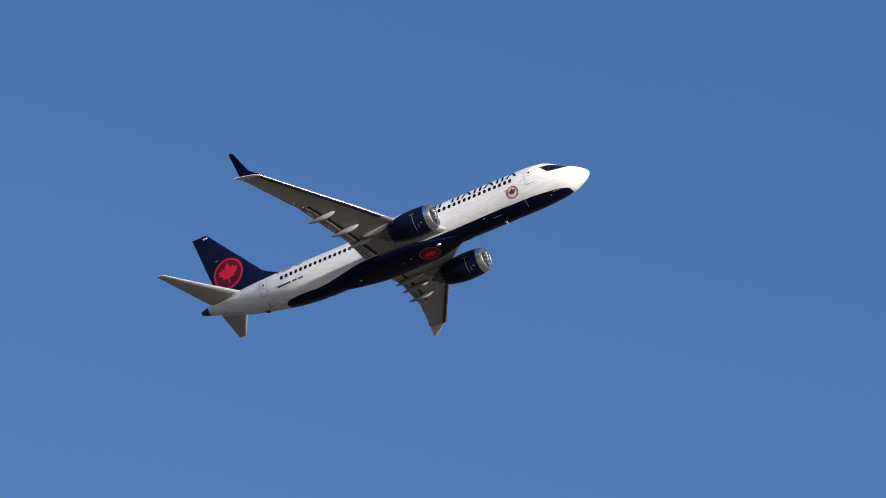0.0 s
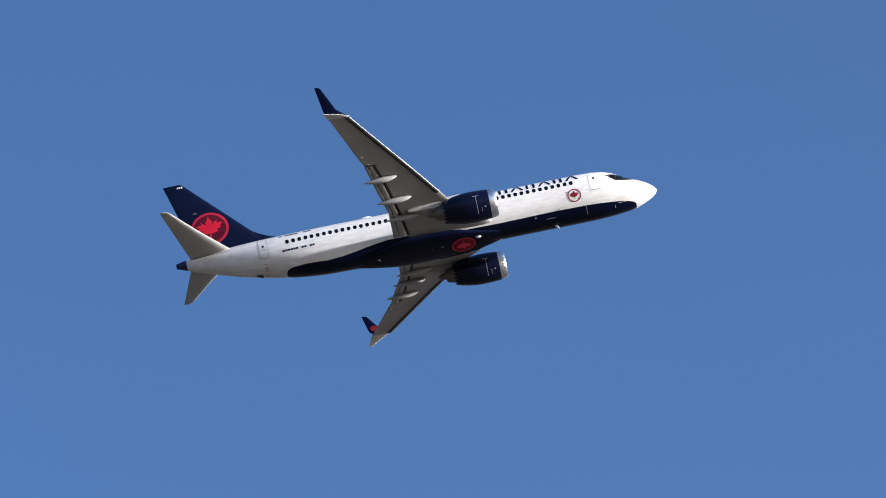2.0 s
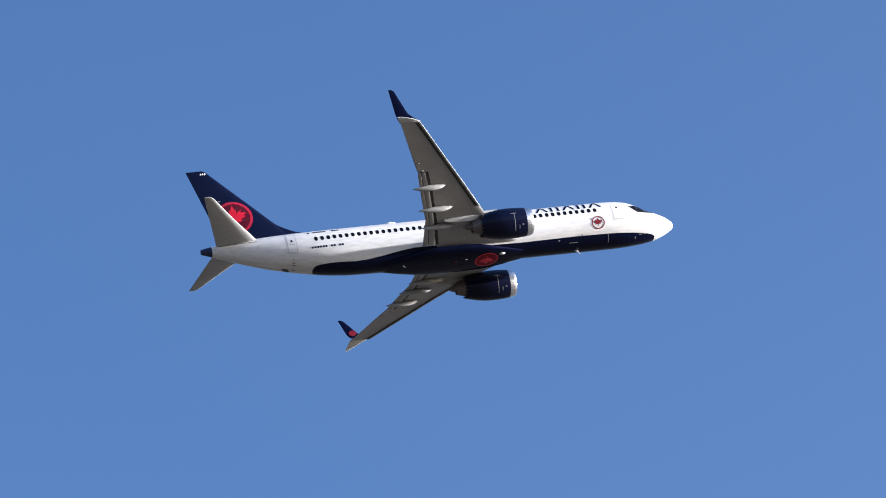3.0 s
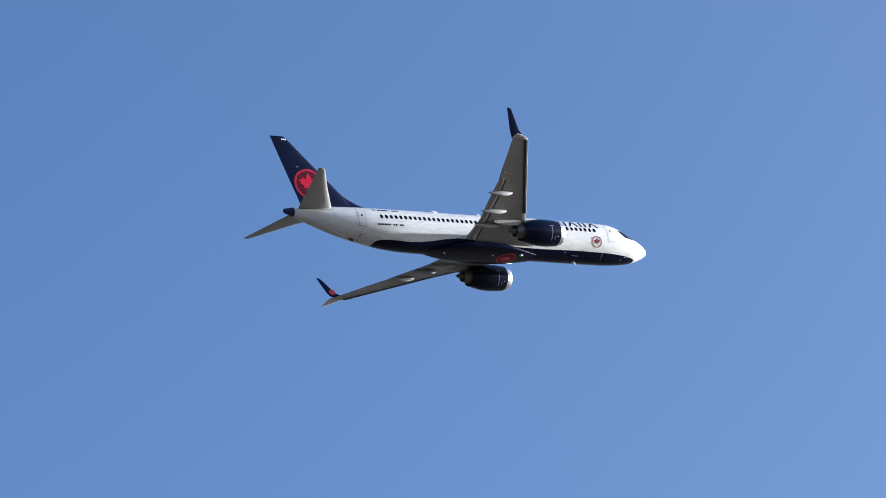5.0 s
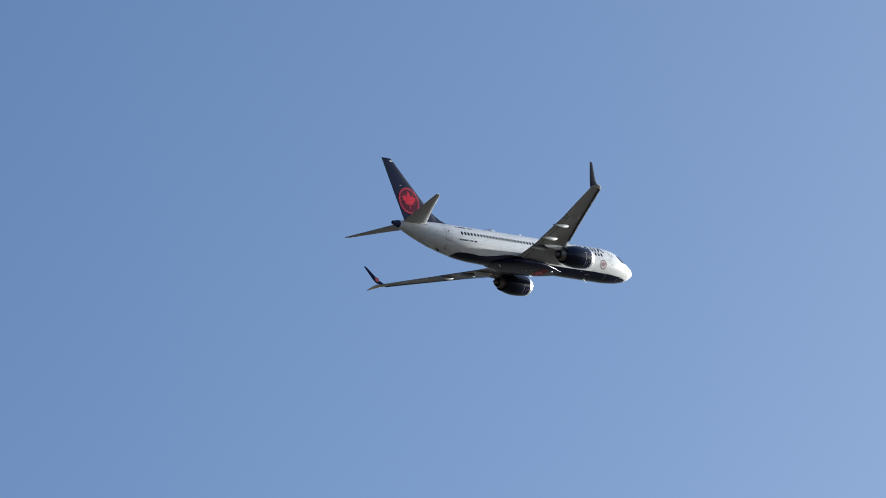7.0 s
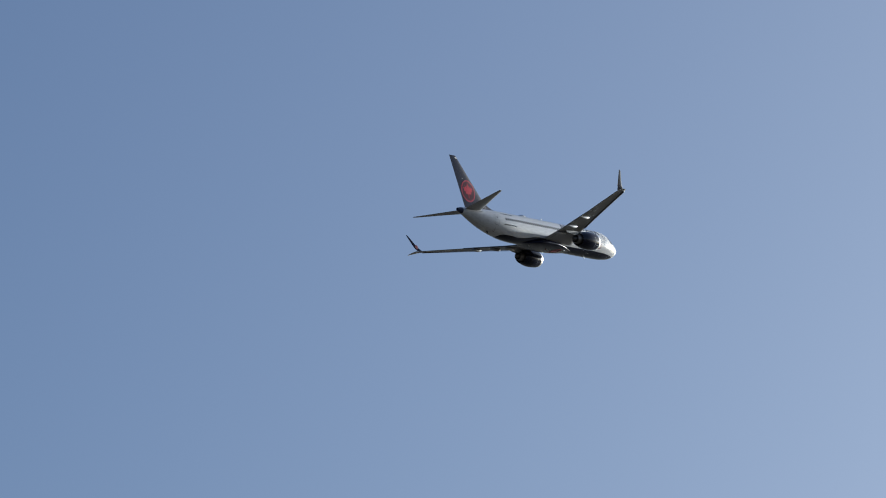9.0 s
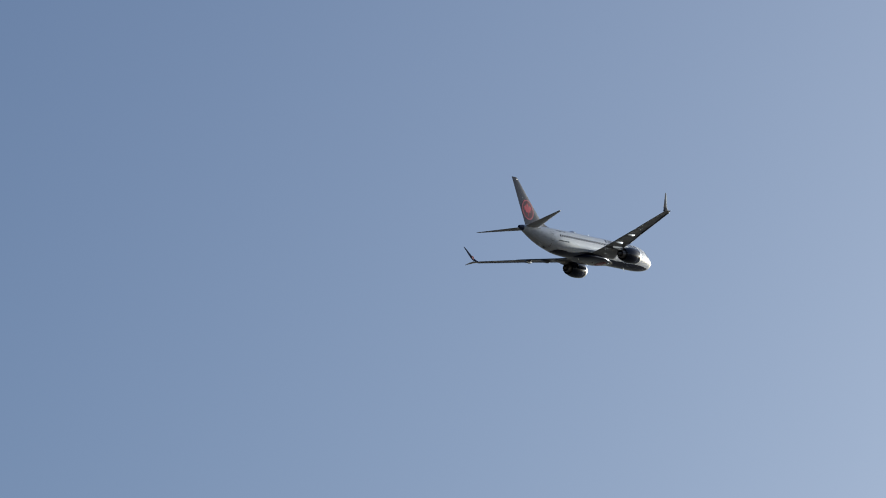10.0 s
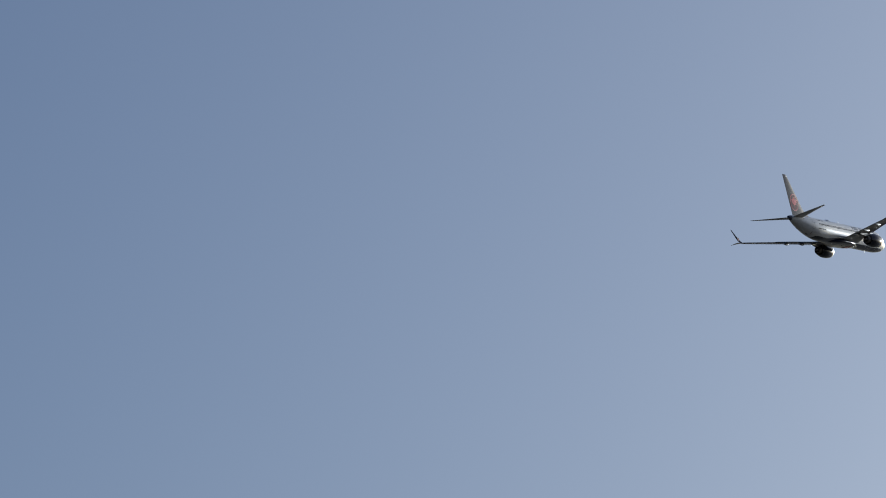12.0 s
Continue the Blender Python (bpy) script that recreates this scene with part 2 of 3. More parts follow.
stations = sorted({round(s, 3) for s in
                   [-0.2, -0.19, -0.17, -0.12, -0.05, 0.02] + [0.1 + 0.2 * i for i in range(35)] + [7 + i for i in range(18)]
                   + [24.5 + 0.5 * i for i in range(28)] + [38.28]})
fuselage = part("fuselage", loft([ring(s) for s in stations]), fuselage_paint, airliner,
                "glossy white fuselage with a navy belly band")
part("tail_cone", loft([ring(s) for s in (38.285, 38.5, 38.7, 38.9, 39.05, 39.15)]
                       + [[p.lerp(Vector((-39.1, 0, 1.34)), 0.3) for p in ring(39.15)],
                          [p.lerp(Vector((-38.8, 0, 1.34)), 0.45) for p in ring(39.15)]]), skylit_navy, fuselage,
     "navy tail cone with exhaust outlet")

# cabin windows, both sides
WIN_Z, WIN_PITCH, WIN_FIRST = 0.54, 0.5085, 6.55


def window_mesh(side, s0):
    def edge(i, r):
        a = 2 * math.pi * i / 16
        c, s_ = math.cos(a), math.sin(a)
        return decal(s0, WIN_Z, 0.135 * r * math.copysign(abs(c) ** 0.7, c), 0.20 * r * math.copysign(abs(s_) ** 0.7, s_), side,
                     0.010 if r < 1 else 0.002) + Vector((s0, 0, 0))
    return loft([[edge(i, r) for i in range(16)] for r in (1.12, 0.99, 0.5)])


for side in (-1, 1):
    first = None
    for k in range(47):
        s_win = WIN_FIRST + k * WIN_PITCH
        if s_win > 24 or not first:      # the hull narrows aft: those windows are shaped to it
            w = part("cabin_window", window_mesh(side, s_win), glass, fuselage, at=(-s_win, 0, 0))
            first = first or w
        else:
            again(first, (-s_win, 0, 0))

# cockpit windows: (s, z) corners, rear to front, on each side
PANES = [[(3.46, 0.62), (3.00, 0.12), (2.83, 0.85), (3.12, 0.89)],
         [(2.97, 0.11), (2.30, 0.10), (2.28, 0.80), (2.80, 0.85)],
         [(2.27, 0.10), (1.40, 0.24), (1.70, 0.56), (2.25, 0.80)]]
MASK_LOW = [(1.32, 0.20), (2.3, 0.05), (3.0, 0.08), (3.4, 0.48), (3.72, 0.80)]
MASK_TOP = [(1.32, 0.23), (1.7, 0.60), (2.28, 0.84), (2.8, 0.89), (3.14, 0.93), (3.72, 0.83)]


def along(rows, x):
    """Straight-line interpolation through (x, value) rows."""
    for (a, va), (b, vb) in zip(rows, rows[1:]):
        if x <= b:
            return va + (vb - va) * (x - a) / (b - a)
    return rows[-1][1]


for side in (-1, 1):
    def mask(u, v, side=side):
        s = 1.32 + 2.4 * u
        z = along(MASK_LOW, s) * (1 - v) + along(MASK_TOP, s) * v
        return skin(s, angle_at(s, z), 0.008, side)
    part("cockpit_mask", patch(mask, 40, 8), dark, fuselage, "black painted surround of the cockpit windows")
    for q in PANES:
        def pane(u, v, q=q, side=side):
            s = (q[0][0] * (1 - u) + q[1][0] * u) * (1 - v) + (q[3][0] * (1 - u) + q[2][0] * u) * v
            z = (q[0][1] * (1 - u) + q[1][1] * u) * (1 - v) + (q[3][1] * (1 - u) + q[2][1] * u) * v
            return skin(s, angle_at(s, z), 0.012, side)
        part("cockpit_window", patch(pane, 8, 8), glass, fuselage)


def bar(name, s, z, width, height, mat, parent, side=-1, lean=0.0, out=0.014, label=""):
    """A painted bar on the skin, its middle at (s, z)."""
    return part(name, patch(lambda u, v: decal(s, z, (u - 0.5) * width + lean * (v - 0.5) * height, (v - 0.5) * height, side, out),
                            max(1, int(width / 0.3)), max(2, int(height / 0.15))), mat, parent, label)


LEAF = [(90, 1.0), (76, 0.60), (69, 0.68), (58, 0.36), (47, 0.84), (38, 0.64), (22, 0.98), (13, 0.74), (3, 0.80), (-14, 0.46),
        (-27, 0.62), (-50, 0.44), (-82, 0.36), (-86, 0.80), (-90, 0.82)]


def leaf_radius(a):
    """Outline of a plain five-pointed leaf, by the angle in degrees."""
    a = (a + 90) % 360 - 90
    a = 180 - a if a > 90 else a
    for (a0, r0), (a1, r1) in zip(LEAF, LEAF[1:]):
        if a1 <= a <= a0:
            k = (a - a1) / (a0 - a1) if a0 > a1 else 0
            return r1 + (r0 - r1) * k
    return 0.5


def emblem(place, radius, ring_mat, leaf_mat, parent, label, ring_w=0.12, back=None, leaf_size=0.72):
    """A ring with a leaf in it, laid on a surface by place(u, v, lift)."""
    if back:
        part("emblem_disc", patch(lambda u, v: place(radius * v * math.cos(2 * math.pi * u), radius * v * math.sin(2 * math.pi * u), 0.0),
                                  40, 4, True), back, parent)
    part("emblem_ring", patch(lambda u, v: place(*[radius * (1 - ring_w * v) * f(2 * math.pi * u) for f in (math.cos, math.sin)], 0.006),
                              48, 1, True), ring_mat, parent, label)
    angles = sorted({round(a % 360, 2) for a, _ in LEAF} | {round((180 - a) % 360, 2) for a, _ in LEAF}
                    | {float(a) for a in range(0, 360, 9)})

    def leaf(u, v):
        a = angles[int(round(u * len(angles))) % len(angles)]
        r = leaf_size * radius * leaf_radius(a) * v
        return place(r * math.cos(radians(a)), r * math.sin(radians(a)) , 0.008)
    part("emblem_leaf", patch(leaf, len(angles), 4, True), leaf_mat, parent)


emblem(lambda u, v, w: decal(6.49, -0.64, u, v, -1, 0.014 + w), 0.55, crimson, crimson, fuselage, "thin dark red ring", 0.16, leaf_size=0.74)

# airline title: plain strokes for each letter, not lettered
for s_mid, wide, tilt in ((6.42, 0.95, 1), (7.55, 0.80, 0), (8.66, 0.95, 1), (9.80, 0.85, 0), (10.92, 0.95, 1), (12.05, 0.85, 0),
                          (13.85, 0.75, 0), (14.6, 0.0, 0), (15.4, 0.95, 1)):
    for k in ((-1, 1) if wide else (0,)):
        bar("title_bar", s_mid + k * wide * (0.24 if tilt else 0.32), 1.22, 0.20, 0.86, navy, fuselage, lean=0.5 * k * tilt)
# type and registration: small unreadable marks as bars
for k in range(12):
    if k not in (6, 9):
        bar("type_bar", 30.35 - 0.225 * k, -0.24 - 0.005 * k, 0.17, 0.16, navy, fuselage)
for k in (0, 2, 3, 4, 5, 6, 9, 10, 11):
    bar("registration_bar", 30.40 - 0.22 * k, 1.33, 0.17, 0.22, navy, fuselage)

# doors with seams
for s0, s1, z0, z1, name in ((31.58, 32.30, -0.38, 1.40, "rear_service_door"), (4.30, 5.08, -0.50, 1.26, "front_service_door")):
    for side in (-1, 1):
        def doorskin(u, v, side=side):
            s = s1 + (s0 - s1) * u
            return skin(s, angle_at(s, z0 + (z1 - z0) * v), 0.010, side)
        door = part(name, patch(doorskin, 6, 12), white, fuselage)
        for s, z, w, h in (((s0 + s1) / 2, z0, s1 - s0, 0.055), ((s0 + s1) / 2, z1, s1 - s0, 0.03), (s0, (z0 + z1) / 2, 0.03, (z1 - z0) * 1.05),
                           (s1, (z0 + z1) / 2, 0.03, (z1 - z0) * 1.05)):
            bar("door_seam", s, z, w, h, seam if s0 > 20 or h == 0.055 else faint, door, side, out=0.018)
        bar("door_window", (s0 + s1) / 2, 0.62, 0.16, 0.22, glass, door, side, out=0.018)
        bar("door_marking", (s0 + s1) / 2, 0.30, 0.40, 0.05, seam, door, side, out=0.018)
for z, w in ((-0.80, 0.10), (-1.00, 0.26), (-1.11, 0.30), (-1.22, 0.26)):
    bar("hatch_marking", 31.95, z + 0.02, w, 0.07, dark_red, fuselage)

for side in (-1, 1):
    bar("air_data_probe", 7.02, -0.30, 0.15, 0.12, seam, fuselage, side, out=0.016, label="small grey air-data probe")
    bar("drain_port", 7.95, -1.42, 0.14, 0.16, seam, fuselage, side, out=0.018)

# belly band marks: seam line, dashes, blade aerial
bar("nose_seam", 5.72, -1.72, 0.035, 0.95, seam, fuselage)
for s, z, w, h in ((8.7, -1.78, 0.75, 0.05), (9.9, -1.62, 0.12, 0.10), (2.95, -1.62, 0.30, 0.06), (3.4, -1.78, 0.05, 0.25), (2.6, -1.60, 0.2, 0.06)):
    bar("belly_marking", s, z, w, h, seam, fuselage)


def blade(name, s, y, z, height, chord, mat, sweep=0.5, thick=0.05, label=""):
    rings = []
    for k, w in ((0, 1.0), (0.6, 0.85), (1.0, 0.55)):
        prof = lens(-s - sweep * height * k * 0.6, -s - chord * w - sweep * height * k, thick)
        rings.append([(x, y + h, z + height * k) for x, h in prof] + [(x, y - h, z + height * k) for x, h in prof[-2:0:-1]])
    return part(name, loft(rings), mat, fuselage, label)


blade("blade_aerial", 8.25, 0.0, -1.97, -0.46, 0.28, aerial_white, thick=0.04, label="small white blade aerial")
blade("blade_aerial", 17.8, 0.0, 1.97, 0.38, 0.40, mark)
blade("drain_mast", 22.9, -0.35, -1.95, -0.28, 0.24, aerial_white, label="small white drain mast")
blade("tail_skid", 32.4, 0.0, -1.02, -0.28, 0.55, dark, thick=0.12)

# pale fairing under the tail, panel seams round the auxiliary power unit
bm = bmesh.new()
bmesh.ops.create_icosphere(bm, subdivisions=3, radius=1.0, matrix=Matrix.Translation((-34.1, 0, -0.60)) @ Matrix.Rotation(radians(17), 4, "Y") @ Matrix.Diagonal((0.95, 0.26, 0.14, 1)))
part("skid_fairing", bm, light_grey, fuselage, "pale fairing under the tail")
for side in (-1, 1):
    for s, z, w, h in ((35.9, 0.25, 0.03, 0.75), (37.2, 0.75, 0.03, 0.60), (36.55, 0.16, 1.3, 0.03), (28.6, -0.95, 0.025, 0.9), (26.1, -0.9, 0.025, 1.0)):
        bar("panel_seam", s, z, w, h, faint, fuselage, side)

for side in (-1, 1):
    bar("stabilizer_slot", 36.2, 1.30, 3.1, 0.05, dark, fuselage, side)

# radome on the crown
rad = []
for k in range(13):
    u = k / 12
    f = math.sin(math.pi * u) ** 0.6 if 0 < k < 12 else 0.02
    rad.append([(-22.35 - 2.0 * u, 0.62 * f * math.cos(a), 1.93 + 0.34 * f * math.sin(a)) for a in [math.pi * i / 10 for i in range(11)]])
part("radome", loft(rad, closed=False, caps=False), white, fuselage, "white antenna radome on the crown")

# wing-to-body fairing
# distance behind the datum, half width, top, bottom
FAIRING = [(12.2, 0.40, -1.80, -1.90), (13.2, 0.78, -1.72, -1.96), (14.0, 1.08, -1.66, -2.01), (15.0, 1.42, -1.55, -2.06), (16.2, 1.72, -1.38, -2.10),
           (18.0, 1.90, -1.22, -2.12), (20.0, 1.90, -1.22, -2.12), (21.4, 1.72, -1.36, -2.10), (22.6, 1.36, -1.54, -2.06), (23.9, 0.90, -1.72, -2.01),
           (25.2, 0.45, -1.80, -1.92)]
fair = []
for k in range(53):
    s = 12.2 + 0.25 * k
    w, zt, zb = spine(FAIRING, s)
    zc, h = (zt + zb) / 2, (zt - zb) / 2
    fair.append([(-s, w * math.copysign(abs(math.cos(a)) ** 0.75, math.cos(a)), zc + h * math.copysign(abs(math.sin(a)) ** 0.85, math.sin(a)))
                 for a in [2 * math.pi * i / 48 for i in range(48)]])
fairing = part("belly_fairing", loft(fair), belly_navy, airliner, "navy wing-to-body fairing")


def fairing_under(x, y, out):
    """The point of the fairing's underside at (x, y), out metres proud of it."""
    w, zt, zb = spine(FAIRING, -x)
    c = min(1.0, abs(y) / w) ** (1 / 0.75)
    return Vector((x, y, (zt + zb) / 2 - (zt - zb) / 2 * math.sqrt(max(0.0, 1 - c * c)) ** 0.85 - out))


emblem(lambda u, v, w: fairing_under(-16.0 + u, -0.08 + v, 0.012 + w), 0.98, belly_red, belly_red, fairing, "deep red ring", 0.10, back=dark_red)
bm = bmesh.new()
bmesh.ops.create_icosphere(bm, subdivisions=2, radius=0.16, matrix=Matrix.Translation((-14.75, -0.75, -2.03)) @ Matrix.Diagonal((1.6, 0.8, 0.7, 1)))
part("belly_light", bm, light_grey, fairing, "small pale belly light housing")
bm = bmesh.new()
bmesh.ops.create_icosphere(bm, subdivisions=2, radius=0.07, matrix=Matrix.Translation((-17.75, -0.45, -2.11)) @ Matrix.Diagonal((1.8, 0.7, 0.6, 1)))
part("belly_light", bm, mark, fairing)
bm = bmesh.new()
bmesh.ops.create_icosphere(bm, subdivisions=2, radius=0.08, matrix=Matrix.Translation((-18.65, -0.30, -2.14)) @ Matrix.Diagonal((1.2, 1.0, 0.9, 1)))
part("beacon", bm, beacon_lens, fairing, "red anti-collision beacon lens")


# ---- wings ----
def wing_low(y):
    return -1.35 + 0.187 * (y - 1.88) - (0.22 * (y - 9) / 8 if y > 9 else 0)


def wing_le(y):
    return -16.82 - 0.559 * (y - 5.63) + (0.32 * (4.8 - y) if y < 4.8 else 0)


COVE = [(0.5, -20.15), (1.9, -20.3), (4.9, -20.72), (8.6, -21.45), (10.7, -22.0)]
TRAIL = [(0.5, -21.45), (1.9, -21.45), (5.0, -21.5), (7.8, -22.12), (10.8, -22.70), (11.2, -22.86), (16.8, -24.66), (17.2, -24.85)]


def build_wing(side):
    rings = []
    for y, te, blunt in [(y, along(COVE, y), 0.16) for y in (1.0, 1.9, 3.0, 4.0, 4.8, 5.6, 7.0, 8.5, 10.0, 10.74)] + \
            [(y, along(TRAIL, y), 0.02) for y in (10.76, 12.0, 13.5, 15.0, 16.0, 16.6, 16.9)]:
        thick = 0.66 - 0.30 * (y - 1) / 4 if y < 5 else 0.36 - 0.20 * (y - 5) / 12
        le = wing_le(y) - (0.10 if y > 16.8 else 0)
        rings.append([(x, side * yy, z) for x, yy, z in airfoil(le, te, y, wing_low(y), thick, blunt)])
    wing = part("wing", loft(rings), wing_grey, airliner, "light grey swept wing with extended flaps")

    def strip(name, y0, y1, fa, fb, mat, drop, thick, n=8, label=""):
        """A spanwise body with a rounded nose between two chord lines under the wing."""
        r = []
        for k in range(n + 1):
            y = y0 + (y1 - y0) * k / n
            a, b = fa(y), fb(y)
            prof = lens(a, b, thick)
            d0, d1 = drop
            zz = lambda x: wing_low(y) + d0 + (d1 - d0) * (x - a) / (b - a)
            r.append([(x, side * y, zz(x) + h) for x, h in prof] + [(x, side * y, zz(x) - h) for x, h in prof[-2:0:-1]])
        return part(name, loft(r), mat, wing, label)

    # slats drooped ahead of a dark strip: the open cove's shade as colour
    for y0, y1 in ((6.2, 8.76), (8.77, 11.31), (11.32, 13.86), (13.87, 16.85)):
        strip("slat", y0, y1, lambda y: wing_le(y) + 0.03, lambda y: wing_le(y) - 0.13, slat_metal, (-0.01, -0.01), 0.05)
        strip("slat_cove_shade", y0, y1, lambda y: wing_le(y) - 0.11, lambda y: wing_le(y) - 0.40, dark, (-0.030, -0.012), 0.035)
    # flaps, a little extended
    for y0, y1 in ((1.95, 4.99), (5.01, 10.73)):
        mid = lambda y: along(COVE, y) * 0.42 + along(TRAIL, y) * 0.58
        strip("flap", y0, y1, lambda y: along(COVE, y) - 0.06, lambda y: mid(y) + 0.02, wing_grey, (0.03, 0.02), 0.05)
        strip("aft_flap", y0, y1, lambda y: mid(y) - 0.04, lambda y: along(TRAIL, y), wing_grey, (0.02, 0.02), 0.035)
        # dark strips added behind the flap gaps, closing them and colouring their shade
        strip("flap_cove_shade", y0, y1, lambda y: along(COVE, y) + 0.20, lambda y: along(COVE, y) - 0.30, dark, (0.085, 0.085), 0.05)
        strip("flap_slot_shade", y0, y1, lambda y: mid(y) + 0.22, lambda y: mid(y) - 0.26, dark, (0.075, 0.075), 0.04)
    # flap track fairings
    for y, a, b, droop in ((9.05, -20.22, -22.98, 0.36), (6.42, -19.38, -22.28, 0.40), (4.32, -18.75, -21.85, 0.42)):
        r = []
        for k in range(15):
            u = k / 14
            w = max(0.015, (math.sin(math.pi * u ** 0.8)) ** 0.75)
            x = a + (b - a) * u
            z = wing_low(y) - 0.02 - 0.10 * u - 0.10 * w - 0.14 * max(0, u - 0.6)
            r.append([(x, side * y + 0.20 * w * math.cos(t_), z + 0.27 * w * math.sin(t_)) for t_ in [2 * math.pi * i / 14 for i in range(14)]])
        part("flap_fairing", loft(r), wing_grey, wing, "grey canoe-shaped flap track fairing")

    # small aileron hinge fairings
    for y, x in ((10.95, -22.35), (11.9, -22.75)):
        knob = bmesh.new()
        bmesh.ops.create_icosphere(knob, subdivisions=2, radius=0.05, matrix=Matrix.Translation((x, side * y, wing_low(y) + 0.02)) @ Matrix.Diagonal((2.6, 1, 1, 1)))
        part("hinge_fairing", knob, grey, wing)

    # split winglet
    def blade_loft(name, secs, mat, label):
        r = []
        for y, z, a, b, th, (ny, nz) in secs:
            prof = lens(a, b, th)
            r.append([(x, side * (y + h * ny), z + h * nz) for x, h in prof] + [(x, side * (y - h * ny), z - h * nz) for x, h in prof[-2:0:-1]])
        return part(name, loft(r), mat, wing, label)
    zt = wing_low(17.15) + 0.09
    up = blade_loft("upper_winglet", [(16.70, zt - 0.02, -22.95, -24.70, 0.09, (-0.5, 0.9)), (16.88, zt + 0.22, -23.45, -24.84, 0.08, (-0.9, 0.45)),
                                      (17.06, zt + 0.62, -23.98, -24.98, 0.07, (-1, 0.2)), (17.76, 3.70, -24.85, -25.28, 0.03, (-1, 0.2)),
                                      (17.79, 3.84, -25.05, -25.30, 0.02, (-1, 0.2))], navy_satin, "navy upper winglet blade")
    blade_loft("lower_winglet", [(16.80, zt - 0.04, -22.98, -24.72, 0.08, (0.2, 0.98)), (17.40, zt - 0.11, -23.75, -24.90, 0.06, (0.4, 0.92)),
                                 (18.08, 1.06, -24.75, -25.10, 0.03, (0.4, 0.92)), (18.16, 1.00, -24.98, -25.14, 0.02, (0.4, 0.92))], light_grey,
               "pale lower winglet blade")
    part("winglet_emblem", patch(lambda u, v: Vector((-24.45 + 0.34 * v * math.cos(2 * math.pi * u),
                                                      side * (17.02 - 0.08 + 0.13 * (-0.2 + 0.30 * v * math.sin(2 * math.pi * u)) - 0.02),
                                                      zt + 0.60 + 0.30 * v * math.sin(2 * math.pi * u))), 20, 2, True), dark_red, up, "deep red emblem disc")
    return wing


for side in (-1, 1):
    build_wing(side)


# ---- engines ----
def revolve(profile, y, z, n=48, wave=None):
    """A body of revolution about x: rows of (x, radius)."""
    return loft([[(x, y + r * math.cos(2 * math.pi * i / n), z + r * math.sin(2 * math.pi * i / n)) for i in range(n)] for x, r in profile],
                caps=False)


